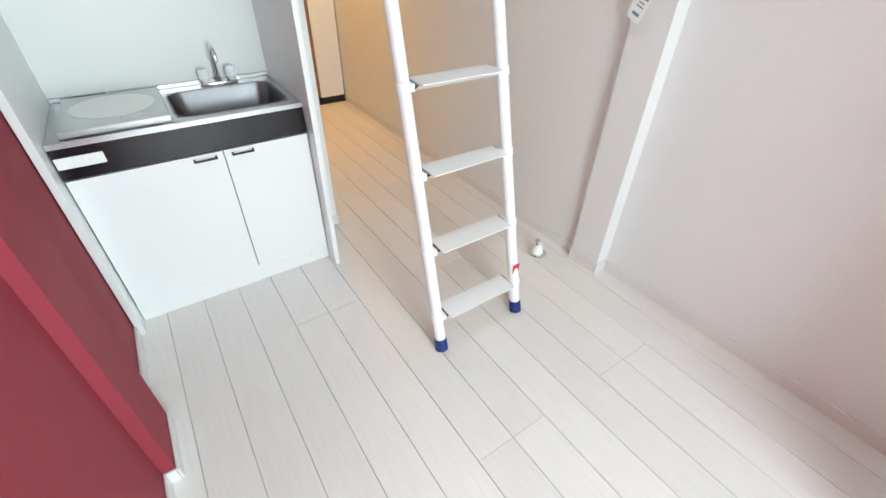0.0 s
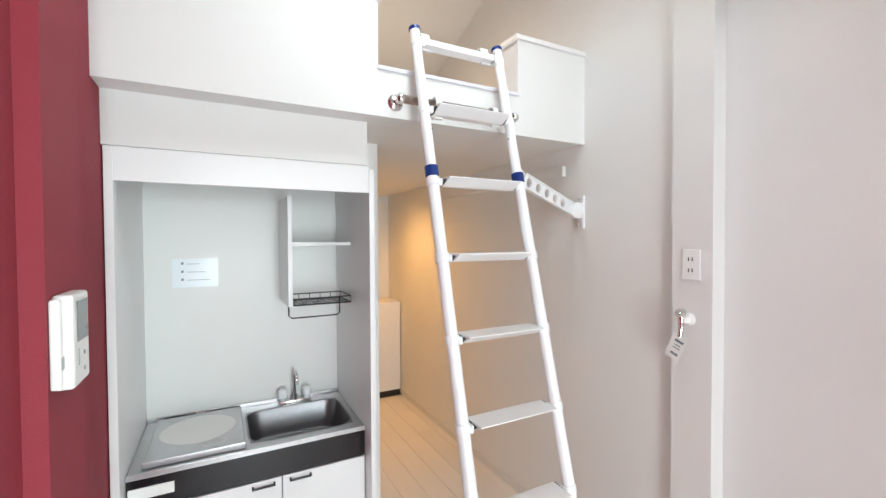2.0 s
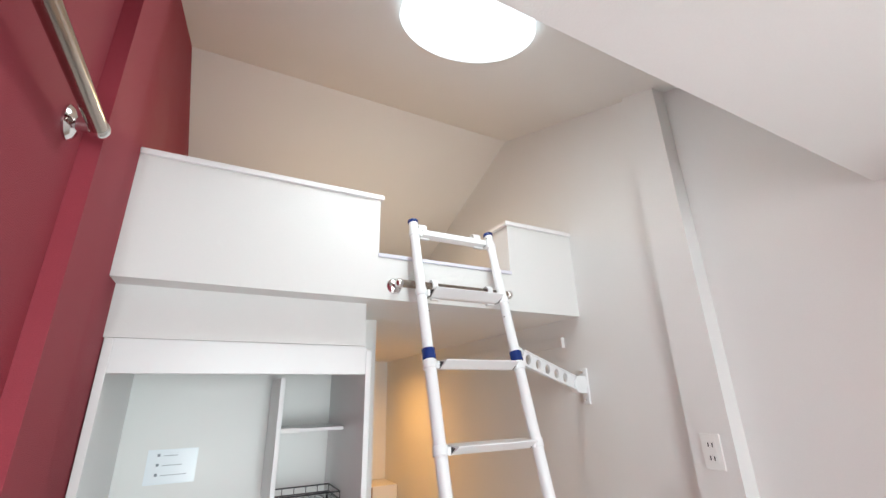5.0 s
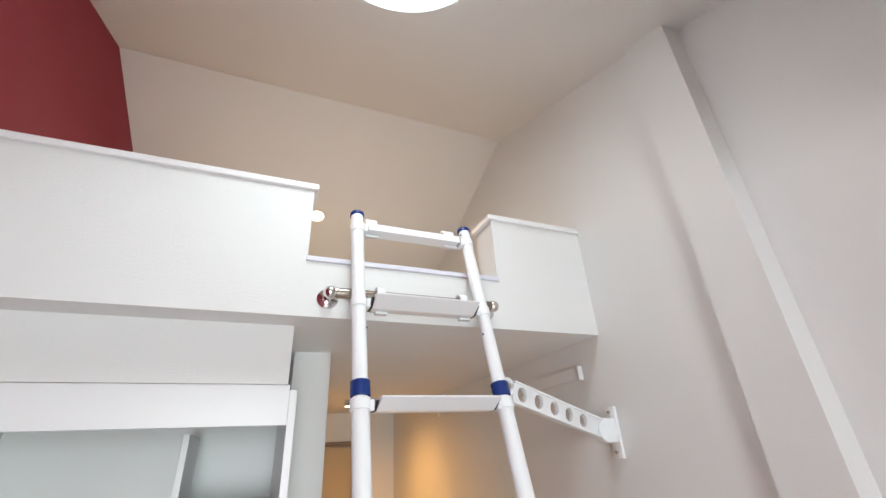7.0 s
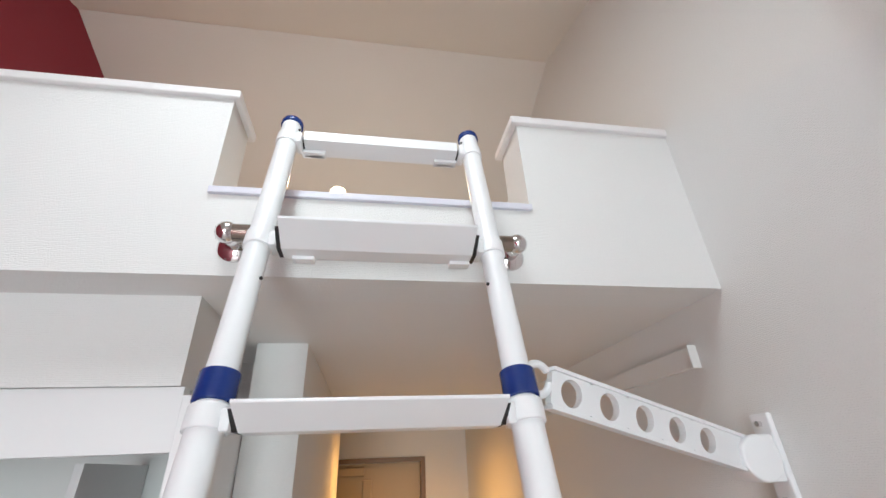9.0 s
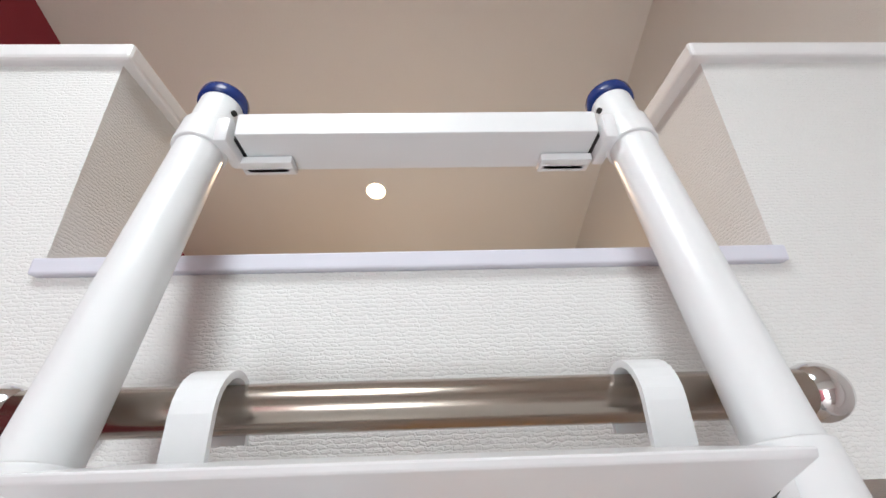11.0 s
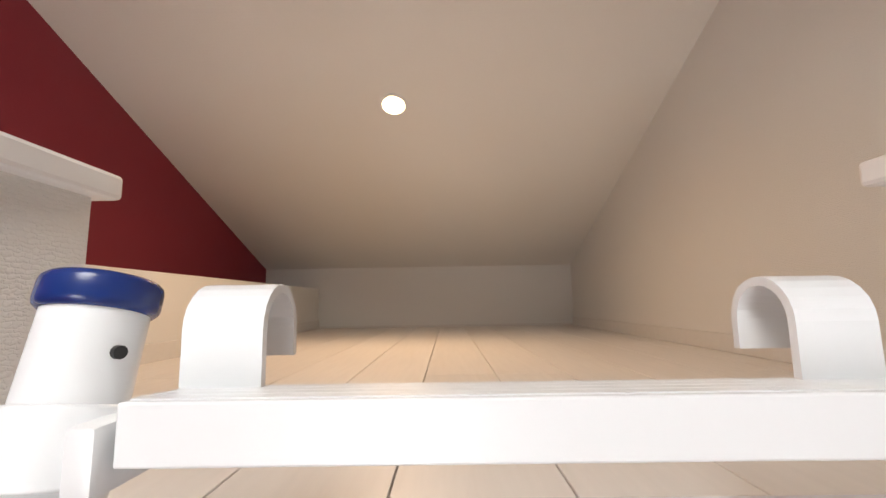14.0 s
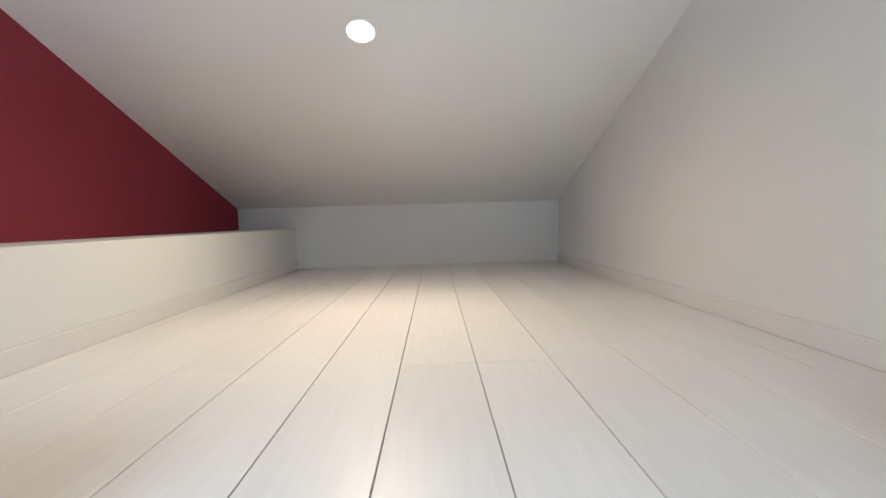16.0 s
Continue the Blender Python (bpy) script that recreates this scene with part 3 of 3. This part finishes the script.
    part("drain", lathe([(0.045, 0), (0.045, 0.002), (0.03, 0.003), (0.012, 0.001)], Matrix.Translation((0.60, 3.40, zt - 0.1495))), M_CHROME, b, smooth=True)
    # hob with its lid-like plate
    hob = part("hob", B(0.052, 3.232, zt, 0.374, 3.615, zt + 0.022, 0.006), M_STEEL, k, "flat steel single hob")
    disc = lathe([(0.134, 0), (0.134, 0.002), (0.126, 0.0035), (0.01, 0.004)], Matrix.Translation((0.213, 3.435, zt + 0.0222)), 48)
    part("hotplate", disc, M_HOTPLATE, hob, "round white hotplate", True)
    part("hob_rail", B(0.050, 3.214, zt + 0.001, 0.376, 3.2315, zt + 0.026, 0.004), M_STEEL, hob)
    # tap
    tx, ty = 0.610, 3.612
    tap = B(tx - 0.075, ty - 0.018, zt, tx + 0.075, ty + 0.018, zt + 0.014, 0.006)
    rod((tx, ty, zt), (tx, ty, zt + 0.045), 0.014, 20, tap, 0.011)
    pts = [(tx, ty, zt + 0.04)]
    for i in range(13):
        a = math.pi * i / 12
        pts.append((tx, ty - 0.035 + 0.035 * math.cos(a), zt + 0.125 + 0.03 * math.sin(a)))
    pts.append((tx, ty - 0.07, zt + 0.105))
    tube(pts, 0.0075, 14, tap)
    tp = part("tap", tap, M_CHROME, k, "chrome mixer tap with clear handles", True)
    for s in (-1, 1):
        part("tap_handle", lathe([(0.012, 0), (0.014, 0.01), (0.021, 0.018), (0.022, 0.05), (0.018, 0.056), (0.006, 0.058)], Matrix.Translation((tx + s * 0.055, ty, zt + 0.012)), 12), M_ACRYLIC, tp, "clear acrylic tap handle")
    # shelves over the sink
    part("shelf_divider", B(0.553, 3.36, 1.275, 0.571, KY1 - 0.013, 1.747, 0.001), M_GLOSS, k, "white upright shelf panel")
    part("shelf", B(0.572, 3.38, 1.536, KX1 - 0.022, KY1 - 0.013, 1.550, 0.001), M_GLOSS, k, "white small shelf")
    part("shelf_edge", B(0.572, 3.366, 1.534, 0.645, 3.379, 1.552, 0.001), M_PLASTIC, k)
    rack = bmesh.new()
    ry0, ry1, rz = 3.37, 3.56, 1.278
    rx0, rx1 = 0.577, KX1 - 0.026
    for z in (rz, rz + 0.028):
        tube([(rx0, ry0, z), (rx1, ry0, z), (rx1, ry1, z), (rx0, ry1, z), (rx0, ry0, z)], 0.0028, 8, rack)
    wr = part("wire_rack", rack, M_WIRE, k, "black wire dish rack", True)
    for i in range(6):
        x = rx0 + (rx1 - rx0) * i / 5
        part("cross_wire", tube([(x, ry0, rz + 0.028), (x, ry0, rz), (x, ry1, rz), (x, ry1, rz + 0.028)], 0.0018, 6), M_WIRE, wr, smooth=True)
    for i in range(1, 7):
        y = ry0 + (ry1 - ry0) * i / 7
        part("long_wire", tube([(rx0, y, rz), (rx1, y, rz)], 0.0014, 6), M_WIRE, wr, smooth=True)
    part("towel_bar", tube([(rx0 - 0.02, ry0 + 0.02, rz + 0.01), (rx0 - 0.02, ry0 + 0.015, rz - 0.045), (rx0 - 0.008, ry0 + 0.012, rz - 0.055), (rx1 - 0.06, ry0 + 0.012, rz - 0.055), (rx1 - 0.048, ry0 + 0.015, rz - 0.045), (rx1 - 0.048, ry0 + 0.02, rz + 0.025)], 0.0032, 8), M_WIRE, wr, "black wire towel bar", True)
    return k


build_kitchen()

notice = base("notice_sticker", "pale instruction sticker on kitchenette back panel", "sticker")
part("sheet", B(0.112, KY1 - 0.0136, 1.353, 0.290, KY1 - 0.0124, 1.481, 0.0002, 1), M_STICKER, notice)
for i in range(3):
    z = 1.455 - i * 0.036
    part("mark", B(0.146, KY1 - 0.0142, z, 0.156, KY1 - 0.0138, z + 0.010), M_INK, notice, "small printed symbol")
    for j in range(2):
        part("text_bar", B(0.168, KY1 - 0.0141, z + 0.001 + j * 0.007, 0.168 + 0.05 + 0.02 * ((i + j) % 3), KY1 - 0.0138, z + 0.003 + j * 0.007), M_STICKER if j else M_INK, notice)

# ---- intercom on the crimson column ----


def build_intercom():
    t = base("intercom", "white wall intercom with grey screen on crimson column", "intercom")
    part("body", B(0.0405, 2.432, 1.298, 0.070, 2.530, 1.466, 0.006), M_PLASTIC, t)
    part("back_box", B(0.0405, 2.416, 1.304, 0.056, 2.4315, 1.460, 0.004), M_PLASTIC, t)
    part("screen", B(0.0702, 2.452, 1.378, 0.0712, 2.517, 1.452, 0.0004), M_SCREEN, t, "dark grey screen")
    part("lens", rod((0.0712, 2.507, 1.396), (0.0718, 2.507, 1.396), 0.0035, 12), M_DARK, t, "small black camera lens")
    part("led_bar", B(0.0702, 2.458, 1.335, 0.0709, 2.461, 1.366, 0.0003), M_GREY, t)
    for z in (1.352, 1.322):
        part("button", rod((0.070, 2.492, z), (0.0715, 2.492, z), 0.004, 12), M_GREY, t)
    part("talk_button", B(0.0562, 2.418, 1.338, 0.0572, 2.431, 1.360, 0.0005), M_GREY, t, "grey talk button")
    return t


build_intercom()

# ---- right wall fittings ----
out = base("power_outlet", "white double wall socket plate", "socket")
part("plate", B(1.8630, 2.403, 1.402, 1.8698, 2.473, 1.517, 0.003), M_PLASTIC, out)
for z in (1.481, 1.439):
    face = part("socket", B(1.8618, 2.421, z - 0.015, 1.8635, 2.457, z + 0.015, 0.0008), M_PLASTIC, out)
    for y in (2.432, 2.446):
        part("slot", B(1.8612, y - 0.002, z - 0.007, 1.8617, y + 0.002, z + 0.007), M_DARK, face)


def build_tap_wall():
    t = base("wall_tap", "chrome wall water tap with hanging paper tag", "tap")
    x, y, z = 1.8695, 2.447, 1.252
    part("flange", lathe([(0.024, 0), (0.024, 0.004), (0.014, 0.012), (0.012, 0.05)], Matrix.Translation((x, y, z)) @ pose(0, 0, 0, 0, -90, 0)), M_PLASTIC, t, "white plastic flange", True)
    b = rod((x - 0.05, y, z - 0.02), (x - 0.05, y, z + 0.022), 0.011, 16, bev=0.002)
    tube([(x - 0.05, y, z - 0.015), (x - 0.052, y, z - 0.04), (x - 0.058, y, z - 0.062)], 0.009, 14, b)
    part("body", b, M_CHROME, t, smooth=True)
    part("handle", lathe([(0.010, 0), (0.020, 0.004), (0.021, 0.014), (0.015, 0.02), (0.004, 0.022)], Matrix.Translation((x - 0.05, y, z + 0.02)) @ pose(0, 0, 0, 0, -25, 0), 16), M_CHROME, t, smooth=True)
    tag = bmesh.new()
    B(-0.0006, -0.030, -0.10, 0.0006, 0.030, 0.0, bm=tag)
    bmesh.ops.transform(tag, matrix=Matrix.Translation((x - 0.03, y + 0.012, z - 0.062)) @ pose(0, 0, 0, 22, 0, 0), verts=tag.verts)
    tg = part("tag", tag, M_PLASTIC, t, "white paper tag with printing")
    for i, (z0, h, w) in enumerate(((-0.020, 0.010, 0.021), (-0.040, 0.004, 0.015), (-0.052, 0.004, 0.018), (-0.074, 0.010, 0.018))):
        br = bmesh.new()
        B(-0.0012, -w, z0 - h, -0.0007, w * 0.7, z0, bm=br)
        bmesh.ops.transform(br, matrix=Matrix.Translation((x - 0.03, y + 0.012, z - 0.062)) @ pose(0, 0, 0, 22, 0, 0), verts=br.verts)
        part("print", br, M_INK, tg, "dark print bar")
    return t


build_tap_wall()


def build_drain():
    t = base("floor_drain", "white floor drain elbow with chrome collar", "drain")
    x, y = 1.742, 2.63
    part("collar", lathe([(0.046, 0.0), (0.046, 0.004), (0.038, 0.008), (0.02, 0.009)], Matrix.Translation((x, y, 0.001)), 32), M_CHROME, t, smooth=True)
    part("elbow", lathe([(0.028, 0.008), (0.026, 0.035), (0.019, 0.045), (0.019, 0.062), (0.006, 0.066)], Matrix.Translation((x, y, 0.001)), 24), M_PLASTIC, t, smooth=True)
    part("nozzle", tube([(x - 0.006, y, 0.058), (x - 0.012, y - 0.002, 0.078), (x - 0.02, y - 0.004, 0.092)], 0.012, 14), M_CHROME, t, "chrome drain nozzle", True)
    return t


build_drain()


def build_bracket(tip):
    """A folding laundry-pole arm with round holes, on a wall plate."""
    t = base("laundry_pole_bracket", "white folding laundry pole bracket with round holes", "bracket")
    p0 = Vector((1.850, 3.022, 1.705))
    part("wall_plate", B(1.888, 2.992, 1.612, 1.8995, 3.034, 1.775, 0.003), M_LADDER, t)
    knuckle = rod((1.852, 2.994, 1.700), (1.852, 3.040, 1.700), 0.039, 28, bev=0.004)
    B(1.852, 2.996, 1.6615, 1.8885, 3.038, 1.7385, 0.004, bm=knuckle)
    part("joint", knuckle, M_LADDER, t, "rounded white hinge joint", True)
    for z in (1.632, 1.757):
        part("screw", rod((1.888, 3.013, z), (1.880, 3.013, z), 0.005, 10), M_CHROME, t)
    d = Vector(tip) - p0
    L = d.length
    hw, th = 0.028, 0.006
    arm = bmesh.new()
    # plate pierced by five holes: a strip of cells, each a ring of quads round its hole
    n = 5
    a0, a1 = 0.085, L - 0.045
    cell = (a1 - a0) / n
    ring_r = 0.0205

    def lay(side):
        made = []
        for i in range(n):
            c = a0 + (i + 0.5) * cell
            outer, inner = [], []
            for q in range(24):
                a = 2 * math.pi * q / 24
                ca, sa = math.cos(a), math.sin(a)
                m = max(abs(ca) / (cell / 2), abs(sa) / hw)
                outer.append(arm.verts.new((c + ca / m, sa / m, side)))
                inner.append(arm.verts.new((c + ring_r * ca, ring_r * sa, side)))
            for q in range(24):
                r = (q + 1) % 24
                arm.faces.new((outer[q], outer[r], inner[r], inner[q]))
            made.append((outer, inner))
        return made
    top, bot = lay(th), lay(-th)
    for (o1, i1), (o2, i2) in zip(top, bot):
        for q in range(24):
            r = (q + 1) % 24
            arm.faces.new((i1[q], i1[r], i2[r], i2[q]))
            arm.faces.new((o1[q], o1[r], o2[r], o2[q]))
    B(0.0, -hw, -th, a0, hw, th, bm=arm)
    for s in (-1, 1):
        B(0.0, s * hw - 0.003, -0.011, a1, s * hw + 0.003, 0.011, 0.001, bm=arm)
    rg = [(a1 + 0.022 + 0.022 * math.cos(radians(a)), 0.022 * math.sin(radians(a)) + 0.006, 0) for a in range(-180, 136, 15)]
    tube(rg, 0.006, 10, arm)
    xa = d.normalized()
    za = Vector((0, 1, 0))
    za = (za - xa * za.dot(xa)).normalized()
    ya = za.cross(xa)
    m = Matrix((xa, ya, za)).transposed().to_4x4()
    m.translation = p0
    bmesh.ops.transform(arm, matrix=m, verts=arm.verts)
    part("arm", arm, M_LADDER, t, "pierced white arm with ring end")
    return t


build_bracket((1.375, 2.855, 1.815))
rail = base("wall_rail", "slim white hanging rail along wall beneath loft", "rail")
part("strip", B(1.8815, 3.132, 1.888, 1.8998, 4.60, 1.935, 0.002), M_WALL, rail)
part("end_cap", B(1.877, 3.124, 1.885, 1.8996, 3.1315, 1.938, 0.002), M_PLASTIC, rail, "white plastic end cap")
part("end_cap", B(1.877, 4.6005, 1.885, 1.8996, 4.608, 1.938, 0.002), M_PLASTIC, rail, "white plastic end cap")

# ---- shoe cabinet in the entrance ----
shoe = base("shoe_cabinet", "low white shoe cabinet with brown wooden doors", "cabinet")
part("body", B(1.662, 5.405, 0.06, 1.889, 5.745, 0.94, 0.002), M_GLOSS, shoe)
part("base", B(1.68, 5.42, 0.003, 1.889, 5.74, 0.06), M_DARK, shoe, "black recessed base")
for a, b in ((5.41, 5.573), (5.577, 5.74)):
    part("door", B(1.636, a, 0.07, 1.661, b, 0.93, 0.002), M_WOOD, shoe, "brown wooden cabinet door")

# ---- floor boards ----
STRIP = 0.1449


def boards(parent, x_first, x_lo, x_hi, y_lo, y_hi, z, joint, length):
    cache = {}
    k = math.floor((x_lo - x_first) / STRIP)
    x = x_first + k * STRIP
    while x < x_hi - 0.002:
        xa, xb = max(x, x_lo), min(x + STRIP, x_hi)
        off = joint + (0 if ((k - 1) // 2) % 2 == 0 else length / 2)
        y = off - length * math.ceil((off - y_lo) / length)
        while y < y_hi - 0.002:
            ya, yb = max(y, y_lo), min(y + length, y_hi)
            key = (round(xb - xa, 4), round(yb - ya, 4))
            if key not in cache:
                bm = bmesh.new()
                w, h, g = key[0] / 2 - 0.0009, key[1] / 2 - 0.0004, 0.0007
                lo = [bm.verts.new((sx * w, sy * h, -0.006)) for sx, sy in ((-1, -1), (1, -1), (1, 1), (-1, 1))]
                mid = [bm.verts.new((sx * w, sy * h, -0.0008)) for sx, sy in ((-1, -1), (1, -1), (1, 1), (-1, 1))]
                up = [bm.verts.new((sx * (w - g), sy * (h - g), 0)) for sx, sy in ((-1, -1), (1, -1), (1, 1), (-1, 1))]
                for a, b in ((lo, mid), (mid, up)):
                    for i in range(4):
                        j = (i + 1) % 4
                        bm.faces.new((a[i], a[j], b[j], b[i]))
                bm.faces.new(up)
                me = bpy.data.meshes.new("plank")
                bm.to_mesh(me)
                bm.free()
                me.materials.append(M_FLOOR)
                cache[key] = me
            ob = new("plank", cache[key])
            ob.location = ((xa + xb) / 2, (ya + yb) / 2, z)
            ob.parent = parent
            y += length
        x += STRIP
        k += 1


boards(bpy.data.objects["floor"], 0.094, XL, XN, YF, 5.40, 0.0, 1.945, 1.74)
lfl = structure("loft_floor", B(0.0, 3.126, LOFT_F - 0.0058, XR - 0.001, LOFT_END - 0.001, LOFT_F - 0.0055), M_SEAM, "whitewashed wooden board floor of loft", "floor")
boards(lfl, 0.9316, 0.321, XR, 3.126, LOFT_END, LOFT_F, 3.68, 1.74)
